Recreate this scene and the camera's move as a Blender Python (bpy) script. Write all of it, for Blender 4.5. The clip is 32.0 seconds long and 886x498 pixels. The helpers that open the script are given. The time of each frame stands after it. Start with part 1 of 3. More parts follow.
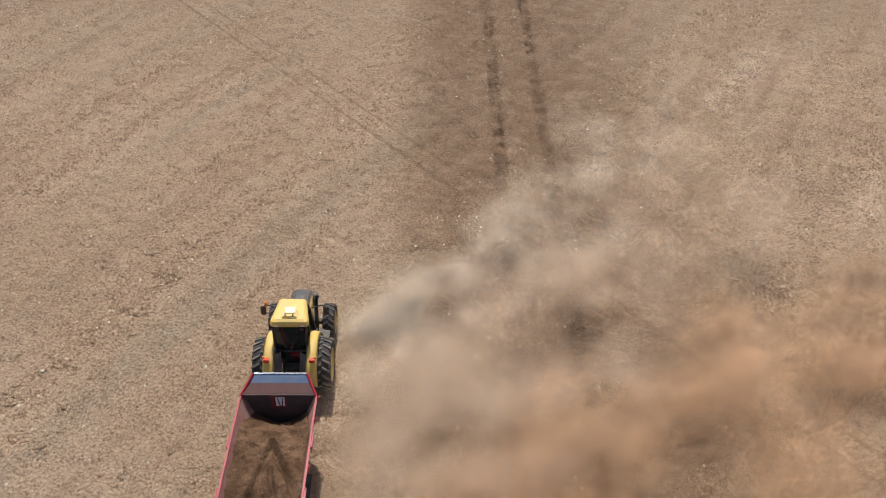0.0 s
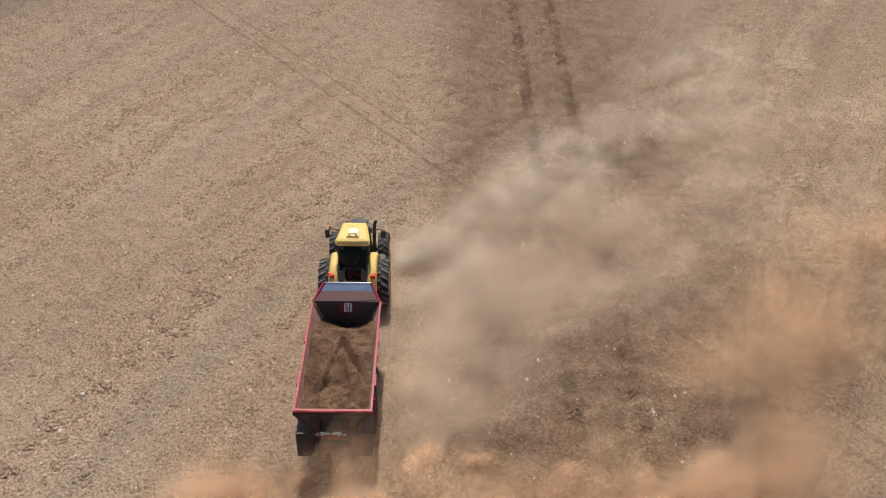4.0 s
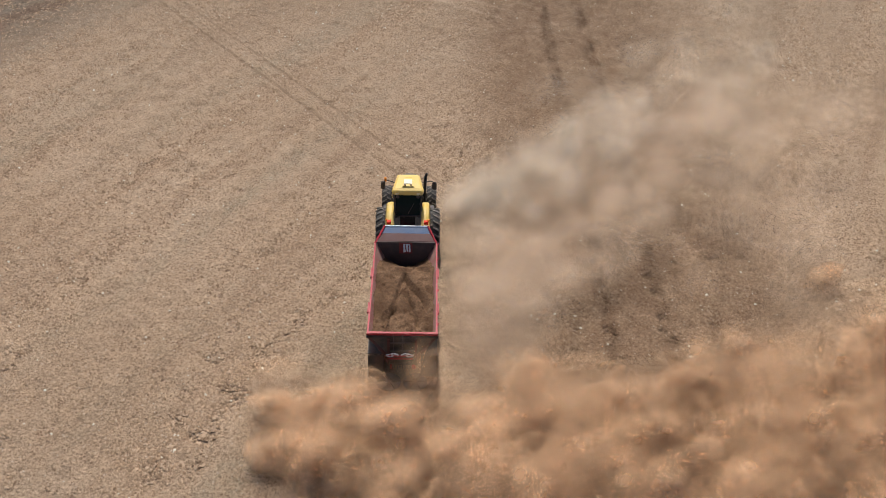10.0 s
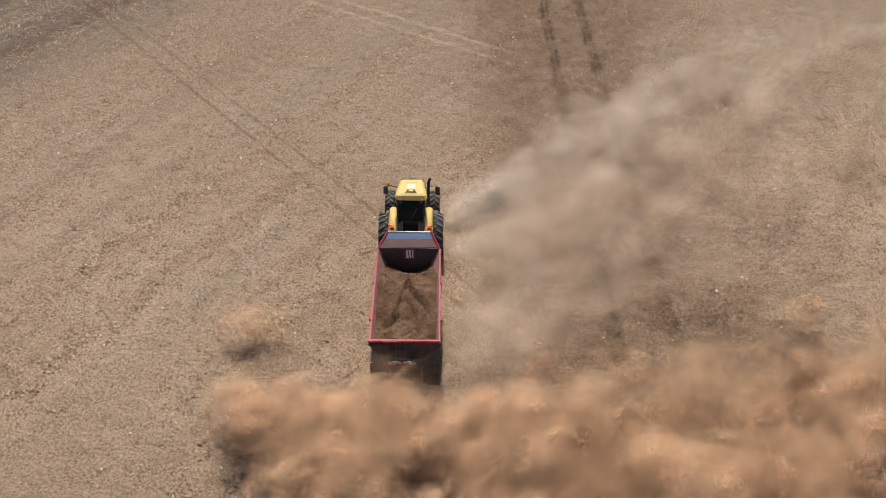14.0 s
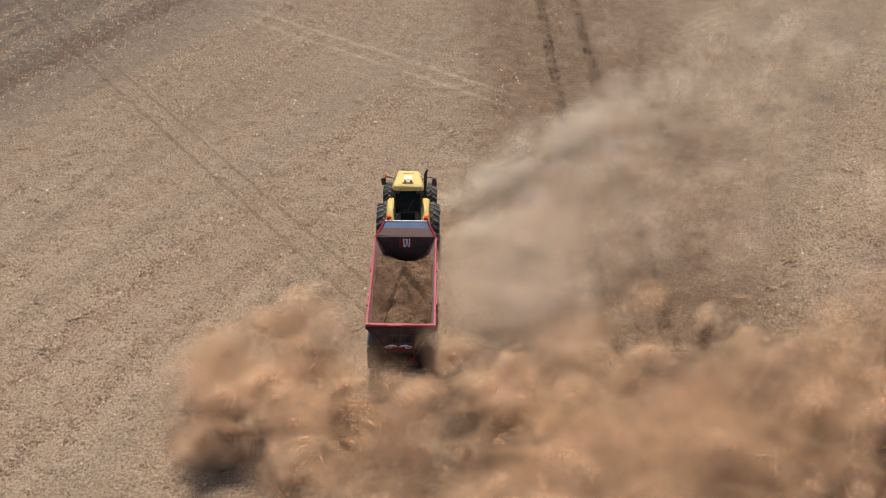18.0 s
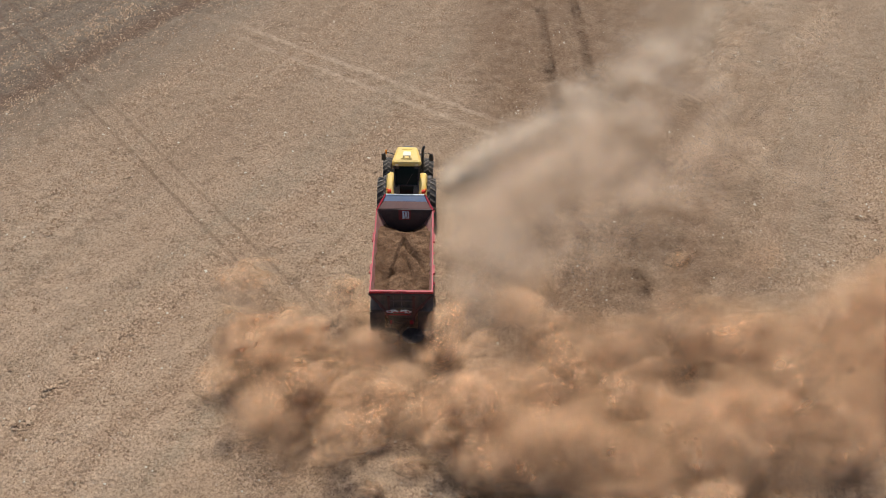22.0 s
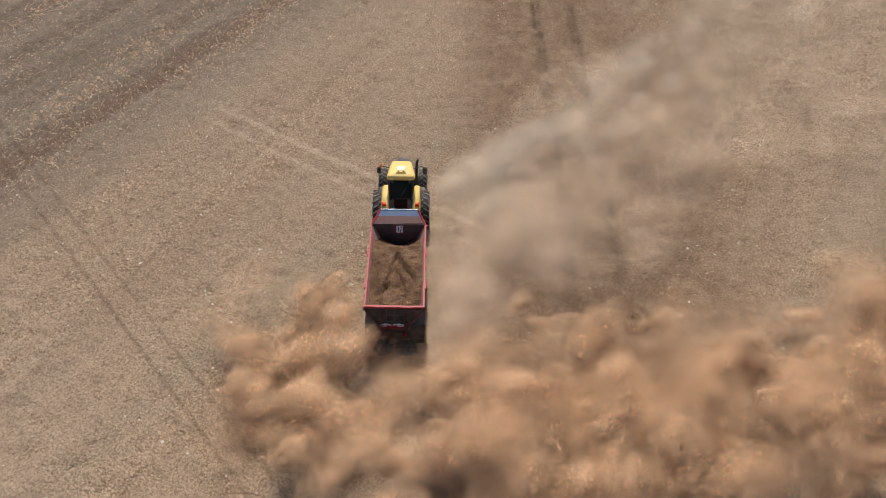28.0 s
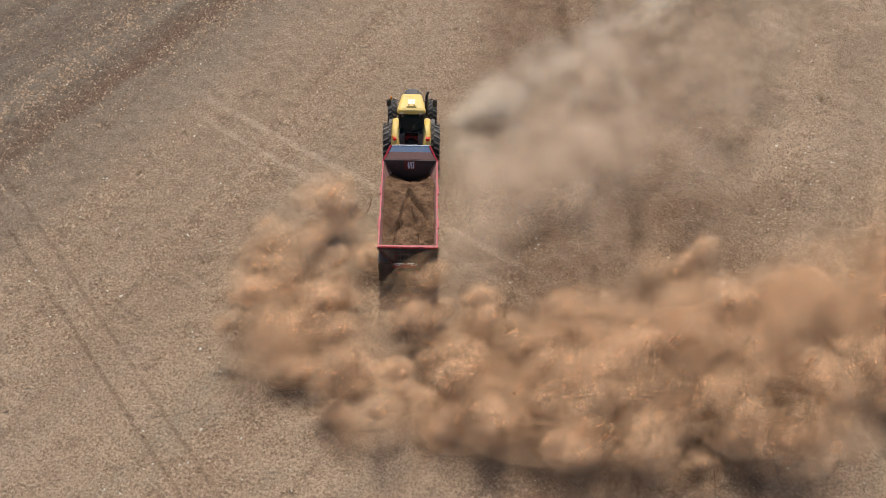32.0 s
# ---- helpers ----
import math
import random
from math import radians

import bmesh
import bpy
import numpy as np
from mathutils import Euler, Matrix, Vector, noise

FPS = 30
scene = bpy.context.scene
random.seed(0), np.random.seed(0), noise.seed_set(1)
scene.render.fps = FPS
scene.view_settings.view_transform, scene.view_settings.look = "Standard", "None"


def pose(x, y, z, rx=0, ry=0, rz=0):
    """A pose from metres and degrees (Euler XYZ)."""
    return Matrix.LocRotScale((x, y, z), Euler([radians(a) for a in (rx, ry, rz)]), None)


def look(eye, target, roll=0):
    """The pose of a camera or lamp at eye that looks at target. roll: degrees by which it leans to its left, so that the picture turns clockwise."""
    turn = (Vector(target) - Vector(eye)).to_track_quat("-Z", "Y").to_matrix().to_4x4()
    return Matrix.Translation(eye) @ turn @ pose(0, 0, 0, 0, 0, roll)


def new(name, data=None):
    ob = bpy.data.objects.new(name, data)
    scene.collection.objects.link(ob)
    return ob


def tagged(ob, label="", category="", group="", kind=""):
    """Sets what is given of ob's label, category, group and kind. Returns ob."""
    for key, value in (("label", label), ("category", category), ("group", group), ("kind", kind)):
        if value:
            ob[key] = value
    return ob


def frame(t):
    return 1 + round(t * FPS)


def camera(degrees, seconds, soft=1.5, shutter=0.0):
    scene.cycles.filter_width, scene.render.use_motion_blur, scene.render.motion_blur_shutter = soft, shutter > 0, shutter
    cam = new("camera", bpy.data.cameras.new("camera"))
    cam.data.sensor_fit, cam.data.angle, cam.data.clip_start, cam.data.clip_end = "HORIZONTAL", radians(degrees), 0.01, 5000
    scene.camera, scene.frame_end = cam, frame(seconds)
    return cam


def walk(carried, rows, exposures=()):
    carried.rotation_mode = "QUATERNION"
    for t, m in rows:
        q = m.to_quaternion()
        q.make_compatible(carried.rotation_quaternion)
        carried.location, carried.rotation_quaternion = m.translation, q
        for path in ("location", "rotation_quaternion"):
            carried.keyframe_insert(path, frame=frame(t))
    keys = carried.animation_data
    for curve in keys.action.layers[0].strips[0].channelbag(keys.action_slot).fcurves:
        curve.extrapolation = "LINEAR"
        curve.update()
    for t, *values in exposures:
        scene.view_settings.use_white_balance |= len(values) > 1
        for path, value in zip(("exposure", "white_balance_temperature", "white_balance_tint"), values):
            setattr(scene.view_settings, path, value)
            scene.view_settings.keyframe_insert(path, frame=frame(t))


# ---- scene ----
cam = camera(51.66, 32.0, soft=1.0)


def drone(x, y, z, yaw, down, roll):
    """Pose of the flying camera: heading, degrees below level, lean."""
    return Matrix.Translation((x, y, z)) @ pose(0, 0, 0, 0, 0, yaw) @ pose(0, 0, 0, 90 - down) @ pose(0, 0, 0, 0, 0, roll)


PATH = [
    (0.0, drone(4.449, -14.942, 24.987, -0.43, 38.25, 0.63)),
    (0.5, drone(4.094, -14.919, 24.975, -0.44, 38.23, 0.62)),
    (1.0, drone(3.750, -14.862, 24.970, -0.46, 38.25, 0.62)),
    (1.5, drone(3.439, -14.786, 24.966, -0.47, 38.25, 0.66)),
    (2.0, drone(3.182, -14.690, 24.973, -0.52, 38.28, 0.73)),
    (2.5, drone(2.941, -14.549, 24.992, -0.56, 38.27, 0.81)),
    (3.0, drone(2.741, -14.356, 25.016, -0.62, 38.25, 0.90)),
    (3.5, drone(2.547, -14.127, 25.041, -0.70, 38.22, 0.97)),
    (5.5, drone(2.180, -13.103, 25.188, -0.85, 38.13, 1.09)),
    (6.0, drone(1.921, -12.918, 25.260, -0.91, 38.15, 1.13)),
    (6.5, drone(1.582, -12.737, 25.338, -0.92, 38.21, 1.13)),
    (7.0, drone(1.213, -12.546, 25.418, -0.89, 38.27, 1.14)),
    (7.5, drone(0.885, -12.311, 25.492, -0.92, 38.36, 1.21)),
    (8.0, drone(0.629, -11.965, 25.552, -0.97, 38.42, 1.33)),
    (8.5, drone(0.452, -11.415, 25.597, -1.02, 38.45, 1.45)),
    (9.0, drone(0.326, -10.662, 25.617, -1.05, 38.46, 1.52)),
    (9.5, drone(0.245, -9.781, 25.612, -1.07, 38.44, 1.52)),
    (10.0, drone(0.184, -8.843, 25.587, -1.09, 38.40, 1.50)),
    (10.5, drone(0.138, -7.896, 25.557, -1.11, 38.36, 1.47)),
    (11.0, drone(0.098, -6.979, 25.532, -1.13, 38.33, 1.44)),
    (11.5, drone(0.068, -6.110, 25.517, -1.14, 38.30, 1.42)),
    (12.0, drone(0.047, -5.301, 25.509, -1.14, 38.30, 1.38)),
    (12.5, drone(0.055, -4.545, 25.504, -1.11, 38.30, 1.32)),
    (13.0, drone(0.087, -3.812, 25.492, -1.05, 38.30, 1.25)),
    (13.5, drone(0.130, -3.096, 25.467, -0.99, 38.29, 1.18)),
    (14.0, drone(0.176, -2.406, 25.428, -0.91, 38.27, 1.12)),
    (14.5, drone(0.209, -1.734, 25.382, -0.86, 38.26, 1.05)),
    (16.5, drone(0.255, 0.694, 25.086, -0.82, 38.00, 0.89)),
    (17.0, drone(0.307, 1.245, 25.179, -0.79, 37.95, 0.93)),
    (17.5, drone(0.338, 1.783, 25.304, -0.76, 37.92, 0.96)),
    (18.0, drone(0.384, 2.288, 25.464, -0.77, 37.94, 1.01)),
    (18.5, drone(0.416, 2.794, 25.659, -0.77, 37.93, 1.07)),
    (19.0, drone(0.434, 3.292, 25.886, -0.77, 37.87, 1.10)),
    (19.5, drone(0.449, 3.810, 26.130, -0.77, 37.84, 1.13)),
    (20.0, drone(0.476, 4.336, 26.384, -0.78, 37.83, 1.16)),
    (20.5, drone(0.513, 4.860, 26.646, -0.76, 37.82, 1.21)),
    (21.0, drone(0.566, 5.364, 26.916, -0.74, 38.53, 1.26)),
    (21.5, drone(0.635, 5.861, 27.199, -0.72, 39.38, 1.33)),
    (22.0, drone(0.678, 6.351, 27.498, -0.69, 40.16, 1.36)),
    (22.5, drone(0.717, 6.877, 27.805, -0.69, 40.90, 1.39)),
    (23.0, drone(0.740, 7.439, 28.112, -0.69, 41.32, 1.42)),
    (23.5, drone(0.756, 8.028, 28.408, -0.69, 41.33, 1.44)),
    (24.0, drone(0.798, 8.667, 28.682, -0.69, 41.37, 1.48)),
    (24.5, drone(0.839, 9.352, 28.936, -0.66, 41.41, 1.50)),
    (25.0, drone(0.883, 10.068, 29.175, -0.65, 41.73, 1.52)),
    (25.5, drone(0.918, 10.830, 29.403, -0.64, 41.86, 1.53)),
    (27.5, drone(1.261, 14.447, 30.056, -0.30, 42.05, 1.26)),
    (28.0, drone(1.274, 15.411, 30.224, -0.28, 42.09, 1.33)),
    (28.5, drone(1.268, 16.370, 30.393, -0.26, 42.21, 1.41)),
    (29.0, drone(1.261, 17.300, 30.559, -0.28, 43.31, 1.49)),
    (29.5, drone(1.235, 18.215, 30.720, -0.30, 44.65, 1.57)),
    (30.0, drone(1.199, 19.127, 30.877, -0.35, 46.42, 1.66)),
    (30.5, drone(1.160, 20.048, 31.039, -0.42, 47.92, 1.77)),
    (31.0, drone(1.058, 20.969, 31.209, -0.41, 48.10, 1.85)),
    (31.5, drone(0.919, 21.871, 31.385, -0.36, 48.23, 1.93)),
    (32.0, drone(0.762, 22.759, 31.563, -0.26, 48.41, 2.05)),
]
walk(cam, PATH)

# the vehicle: seconds, x and y of the hopper's rear edge, heading
DRIVE = [
    (0.0, -0.71, 0.33, 0.20),
    (3.0, -0.77, 4.70, -0.23),
    (6.0, -0.78, 9.18, -0.29),
    (9.0, -0.74, 13.73, 0.30),
    (12.0, -0.79, 18.17, -0.28),
    (14.5, -0.75, 21.95, -0.19),
    (16.5, -0.81, 24.84, -0.31),
    (19.0, -0.75, 28.57, -0.30),
    (22.0, -0.63, 33.18, 0.38),
    (25.5, -0.61, 38.52, 0.23),
    (27.5, -0.59, 41.55, 0.49),
    (30.0, -0.62, 45.40, 0.94),
    (32.0, -0.62, 48.54, 1.50),
]

# ---- light ----
SUN_UP, SUN_FROM = 62.0, -4.0   # degrees above the horizon; bearing from +y towards +x
world = bpy.data.worlds.new("sky")
scene.world = world
world.use_nodes = True
wn = world.node_tree.nodes
sky = wn.new("ShaderNodeTexSky")
sky.sky_type, sky.sun_disc = "NISHITA", False
sky.sun_elevation, sky.sun_rotation = radians(SUN_UP), radians(SUN_FROM)
sky.dust_density = 2.0
world.node_tree.links.new(sky.outputs[0], wn["Background"].inputs[0])
wn["Background"].inputs[1].default_value = 0.10
sun = new("sun", bpy.data.lights.new("sun", "SUN"))
sun.data.energy, sun.data.angle, sun.data.color = 3.6, radians(0.6), (1.0, 0.95, 0.87)
a, b = radians(SUN_FROM), radians(SUN_UP)
sun.matrix_world = look((math.sin(a) * math.cos(b) * 80, math.cos(a) * math.cos(b) * 80, math.sin(b) * 80), (0, 0, 0))
scene.view_settings.exposure = 0.20
scene.cycles.transparent_max_bounces = 128


# ---- materials ----
class Nodes:
    """A short way to write node materials."""

    def __init__(self, name):
        self.mat = bpy.data.materials.new(name)
        self.mat.use_nodes = True
        self.t = self.mat.node_tree
        self.out = self.t.nodes["Material Output"]
        self.bsdf = self.t.nodes["Principled BSDF"]

    def put(self, socket, value):
        if isinstance(value, bpy.types.NodeSocket):
            self.t.links.new(value, socket)
        elif isinstance(value, tuple) and len(value) == 3 and socket.type == "RGBA":
            socket.default_value = (*value, 1)
        else:
            socket.default_value = value

    def node(self, kind, *ins, **sets):
        n = self.t.nodes.new(kind)
        if "operation" in sets:
            n.operation = sets["operation"]
        for i, v in enumerate(ins):
            if v is not None:
                self.put(n.inputs[i], v)
        return n

    def math(self, op, x, y=0.0, z=0.0, clamp=False):
        n = self.node("ShaderNodeMath", x, y, z, operation=op)
        n.use_clamp = clamp
        return n.outputs[0]

    def noise(self, vec, scale, detail=3.0, rough=0.55):
        n = self.t.nodes.new("ShaderNodeTexNoise")
        self.put(n.inputs["Vector"], vec)
        n.inputs["Scale"].default_value, n.inputs["Detail"].default_value, n.inputs["Roughness"].default_value = scale, detail, rough
        return n.outputs[0]

    def ramp(self, x, lo, hi, a=0.0, b=1.0):
        n = self.t.nodes.new("ShaderNodeMapRange")
        n.interpolation_type = "SMOOTHSTEP"
        for i, v in enumerate((x, lo, hi, a, b)):
            self.put(n.inputs[i], v)
        return n.outputs[0]

    def mix(self, f, a, b, kind="MIX"):
        n = self.t.nodes.new("ShaderNodeMix")
        n.data_type, n.blend_type = "RGBA", kind
        self.put(n.inputs[0], f)
        self.put(n.inputs[6], a)
        self.put(n.inputs[7], b)
        return n.outputs[2]

    def coords(self, which="Object"):
        return self.t.nodes.new("ShaderNodeTexCoord").outputs[which]

    def bump(self, height, strength, distance):
        n = self.t.nodes.new("ShaderNodeBump")
        n.inputs["Strength"].default_value, n.inputs["Distance"].default_value = strength, distance
        self.put(n.inputs["Height"], height)
        self.put(self.bsdf.inputs["Normal"], n.outputs[0])

    def set(self, colour=None, rough=None, metal=None, spec=None):
        for key, v in (("Base Color", colour), ("Roughness", rough), ("Metallic", metal), ("Specular IOR Level", spec)):
            if v is not None:
                self.put(self.bsdf.inputs[key], v)
        return self.mat


def field_material():
    n = Nodes("dry_field_soil")
    at = n.coords()
    xyz = n.node("ShaderNodeSeparateXYZ", at).outputs
    x, y = xyz[0], xyz[1]
    wob = n.noise(at, 0.35, 3.0)
    # harrow rows run along (0.48, 0.88)
    row = n.t.nodes.new("ShaderNodeMapping")
    row.inputs["Rotation"].default_value = (0, 0, radians(30))
    n.put(row.inputs["Vector"], at)
    along = n.node("ShaderNodeVectorMath", row.outputs[0], (1.0, 0.06, 1.0), operation="MULTIPLY").outputs[0]
    rows = n.noise(along, 0.55, 4.0, 0.65)
    patches = n.noise(at, 0.09, 4.0, 0.6)
    tan, red, pale, grey = (0.378, 0.266, 0.176), (0.285, 0.186, 0.119), (0.425, 0.309, 0.212), (0.262, 0.222, 0.158)
    col = n.mix(n.ramp(patches, 0.38, 0.66), tan, pale)
    col = n.mix(n.ramp(rows, 0.46, 0.68, 0.0, 0.55), col, red)
    # thin grey-green weeds in long patches
    weeds = n.math("MULTIPLY", n.ramp(n.noise(along, 0.22, 3.0, 0.6), 0.50, 0.70), n.ramp(n.noise(at, 1.1, 4.0, 0.7), 0.35, 0.65, 0.25, 1.0))
    col = n.mix(n.math("MULTIPLY", weeds, 0.62), col, grey)
    # base colour turns steadily darker and greyer from y 24 to y 58
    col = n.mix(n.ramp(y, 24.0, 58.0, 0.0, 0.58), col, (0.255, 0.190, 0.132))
    # the other field strip, greyer, beyond a slanting edge
    edge = n.math("SUBTRACT", n.math("MULTIPLY_ADD", y, 0.60, -54.8), x)
    edge = n.math("ADD", edge, n.math("MULTIPLY", wob, 3.0))
    far = n.ramp(edge, -7.5, 3.0)
    col = n.mix(far, col, n.mix(n.ramp(rows, 0.35, 0.65), (0.205, 0.164, 0.124), (0.155, 0.114, 0.082)))
    seam = n.math("SUBTRACT", 1.0, n.ramp(n.math("ABSOLUTE", n.math("SUBTRACT", edge, 1.5)), 0.2, 1.5), clamp=True)
    col = n.mix(n.math("MULTIPLY", seam, 0.55), col, (0.150, 0.090, 0.058))
    # compost strip of the pass before
    wx = n.math("MULTIPLY_ADD", wob, 3.2, x)
    strip = n.math("MULTIPLY", n.ramp(wx, 2.4, 6.6), n.ramp(wx, 22.0, 13.0))
    strip = n.math("MULTIPLY", strip, n.ramp(n.noise(at, 0.8, 4.0, 0.7), 0.25, 0.6, 0.28, 0.74))
    col = n.mix(strip, col, (0.165, 0.098, 0.058))

    brown, light = (0.150, 0.092, 0.056), (0.47, 0.355, 0.255)

    def line(c, a, b, half, soft, depth, tint):
        """Darkens or pales a wheel mark along a*x + b*y = c."""
        d = n.math("ADD", n.math("MULTIPLY", x, a), n.math("MULTIPLY_ADD", y, b, -c))
        d = n.math("ABSOLUTE", n.math("MULTIPLY_ADD", n.noise(at, 1.3, 2.0), 0.16, n.math("SUBTRACT", d, 0.08)))
        m = n.ramp(d, half + soft, half - soft * 0.4)
        if tint == light:
            m = n.math("MULTIPLY", m, n.math("MULTIPLY", n.ramp(x, -13.5, -10.0), n.ramp(x, 1.0, 6.0, 1.0, 0.22)))
        return n.mix(n.math("MULTIPLY", m, n.ramp(n.noise(at, 1.8, 3.0), 0.25, 0.6, 0.3 * depth, depth)), col, tint)

    col = line(7.60, 1, 0, 0.34, 0.14, 0.22, brown)
    col = line(10.0, 1, 0, 0.34, 0.14, 0.22, brown)
    col = line(17.57, 0.773, 0.634, 0.085, 0.07, 0.48, brown)
    col = line(18.72, 0.773, 0.634, 0.075, 0.07, 0.42, brown)
    col = line(43.80, 0.560, 0.828, 0.15, 0.15, 0.58, light)
    col = line(42.48, 0.560, 0.828, 0.13, 0.15, 0.50, light)
    col = line(-30.65, 0.917, -0.398, 0.12, 0.20, 0.26, brown)
    # straw and stones, grain
    fine = n.noise(at, 9.0, 5.0, 0.78)
    col = n.mix(1.0, col, n.mix(n.ramp(fine, 0.30, 0.70), (0.60, 0.585, 0.57), (1.32, 1.32, 1.32)), "MULTIPLY")
    vor = n.t.nodes.new("ShaderNodeTexVoronoi")
    vor.inputs["Scale"].default_value = 5.5
    n.put(vor.inputs["Vector"], at)
    stone = n.math("MULTIPLY", n.ramp(vor.outputs["Distance"], 0.26, 0.14), n.ramp(n.noise(at, 2.3, 2.0), 0.46, 0.60))
    col = n.mix(n.math("MULTIPLY", stone, 0.45), col, (0.52, 0.45, 0.36))
    lump = n.math("ADD", n.noise(at, 4.0, 6.0, 0.75), n.math("MULTIPLY", fine, 0.6))
    n.bump(lump, 1.0, 0.14)
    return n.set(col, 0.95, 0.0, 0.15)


def clod_material():
    n = Nodes("soil_clod")
    at = n.coords()
    pick = n.t.nodes.new("ShaderNodeNewGeometry").outputs["Random Per Island"]
    col = n.mix(n.ramp(pick, 0.0, 1.0), (0.225, 0.150, 0.098), (0.45, 0.328, 0.226))
    # compost covers the clods of the strip spread before
    wx = n.math("MULTIPLY_ADD", n.noise(at, 0.35, 3.0), 3.2, n.node("ShaderNodeSeparateXYZ", at).outputs[0])
    strip = n.math("MULTIPLY", n.ramp(wx, 2.4, 6.6, 0.0, 0.48), n.ramp(wx, 22.0, 13.0))
    col = n.mix(strip, col, (0.165, 0.104, 0.064))
    col = n.mix(n.ramp(pick, 0.986, 0.994), col, (0.56, 0.53, 0.43))
    n.bump(n.noise(at, 30.0, 3.0), 0.6, 0.02)
    return n.set(col, 0.95, 0.0, 0.1)


def paint(name, colour, dust=(0.30, 0.21, 0.145), amount=0.5, rough=0.45, metal=0.0):
    """Painted or rubber surface with a film of dust and small scratches."""
    n = Nodes(name)
    at = n.coords()
    film = n.math("MULTIPLY", n.ramp(n.noise(at, 2.2, 4.0, 0.65), 0.30, 0.70), amount)
    col = n.mix(n.ramp(n.noise(at, 14.0, 3.0), 0.3, 0.7, 0.0, 0.22), colour, tuple(c * 0.6 for c in colour))
    col = n.mix(film, col, dust)
    n.bump(n.noise(at, 40.0, 3.0), 0.15, 0.01)
    return n.set(col, n.math("MULTIPLY_ADD", film, 0.5, rough, clamp=True), metal)


def load_material():
    n = Nodes("compost_load")
    at = n.coords()
    col = n.mix(n.ramp(n.noise(at, 1.4, 4.0, 0.6), 0.35, 0.68), (0.120, 0.066, 0.036), (0.245, 0.146, 0.085))
    col = n.mix(n.ramp(n.noise(at, 16.0, 3.0, 0.7), 0.3, 0.7, 0.0, 0.5), col, (0.045, 0.028, 0.018))
    n.bump(n.noise(at, 9.0, 6.0, 0.7), 0.9, 0.10)
    return n.set(col, 0.96, 0.0, 0.1)


def glass_material():
    n = Nodes("dark_cab_glass")
    n.bump(n.noise(n.coords(), 3.0), 0.03, 0.01)
    return n.set((0.012, 0.022, 0.018), 0.08, 0.0, 0.6)


def glow_material(name, colour, strength):
    n = Nodes(name)
    n.put(n.bsdf.inputs["Emission Color"], colour)
    n.bsdf.inputs["Emission Strength"].default_value = strength
    return n.set(colour, 0.25)


def dust_material(name, colour, dark, density, billow, least, through_it, grain):
    """Airborne dust: soft flakes, thin at their rims, shaded like round billows."""
    n = Nodes(name)
    at = n.coords()
    uv = n.coords("UV")
    rad = n.node("ShaderNodeVectorMath", uv, (0.5, 0.5, 0.0), operation="DISTANCE").outputs["Value"]
    soft = n.ramp(rad, 0.5, 0.0)
    wisps = n.ramp(n.noise(at, grain, 4.0, 0.6), 0.32, 0.65, least, 1.0)
    alpha = n.math("MULTIPLY", n.math("MULTIPLY", soft, wisps), density, clamp=True)
    out = n.node("ShaderNodeVectorMath", at, operation="NORMALIZE").outputs[0]
    turn = n.t.nodes.new("ShaderNodeVectorTransform")
    turn.vector_type, turn.convert_from, turn.convert_to = "NORMAL", "OBJECT", "WORLD"
    n.put(turn.inputs[0], out)
    curl = n.t.nodes.new("ShaderNodeTexNoise")
    n.put(curl.inputs["Vector"], at)
    curl.inputs["Scale"].default_value, curl.inputs["Detail"].default_value = 2.2, 3.0
    rough = n.node("ShaderNodeVectorMath", curl.outputs["Color"], (0.5, 0.5, 0.5), operation="SUBTRACT").outputs[0]
    rough = n.node("ShaderNodeVectorMath", rough, (1.6 * billow, 1.6 * billow, 1.2 * billow), (0.0, 0.0, 0.75), operation="MULTIPLY_ADD").outputs[0]
    lift = n.node("ShaderNodeVectorMath", turn.outputs[0], (billow, billow, billow), rough, operation="MULTIPLY_ADD").outputs[0]
    up = n.node("ShaderNodeVectorMath", lift, operation="NORMALIZE").outputs[0]
    col = n.mix(n.ramp(n.noise(at, 0.9, 3.0), 0.35, 0.7), colour, dark)
    dif = n.node("ShaderNodeBsdfDiffuse", col)
    n.put(dif.inputs["Normal"], up)
    tra = n.node("ShaderNodeBsdfTranslucent", col)
    n.put(tra.inputs["Normal"], up)
    body = n.node("ShaderNodeMixShader", through_it, dif.outputs[0], tra.outputs[0])
    clear = n.t.nodes.new("ShaderNodeBsdfTransparent")
    mixed = n.node("ShaderNodeMixShader", alpha, clear.outputs[0], body.outputs[0])
    n.t.nodes.remove(n.bsdf)
    n.t.links.new(mixed.outputs[0], n.out.inputs[0])
    return n.mat


SOIL, CLOD, LOAD, GLASS = field_material(), clod_material(), load_material(), glass_material()
YELLOW = paint("yellow_paint", (0.74, 0.50, 0.095), (0.55, 0.42, 0.24), 0.45, rough=0.4)
CREAM = paint("pale_hatch", (0.82, 0.74, 0.52), amount=0.15)
RED = paint("red_paint", (0.36, 0.010, 0.022), (0.22, 0.07, 0.06), 0.10)
INNER = paint("dusty_red_inside", (0.30, 0.10, 0.085), (0.33, 0.225, 0.175), 0.80, 0.7)
FRAME = paint("dark_red_frame", (0.17, 0.014, 0.018), (0.16, 0.07, 0.055), 0.25)
MAROON = paint("maroon_panel", (0.075, 0.020, 0.020), (0.14, 0.08, 0.06), 0.35, 0.6)
# near-black, slightly reddish colour of the hopper's front wall
DARK = paint("dark_front_wall", (0.045, 0.030, 0.029), (0.16, 0.10, 0.085), 0.40, 0.7)
TAN = paint("dusty_dark_panel", (0.075, 0.066, 0.055), (0.26, 0.20, 0.14), 0.5, rough=0.6)
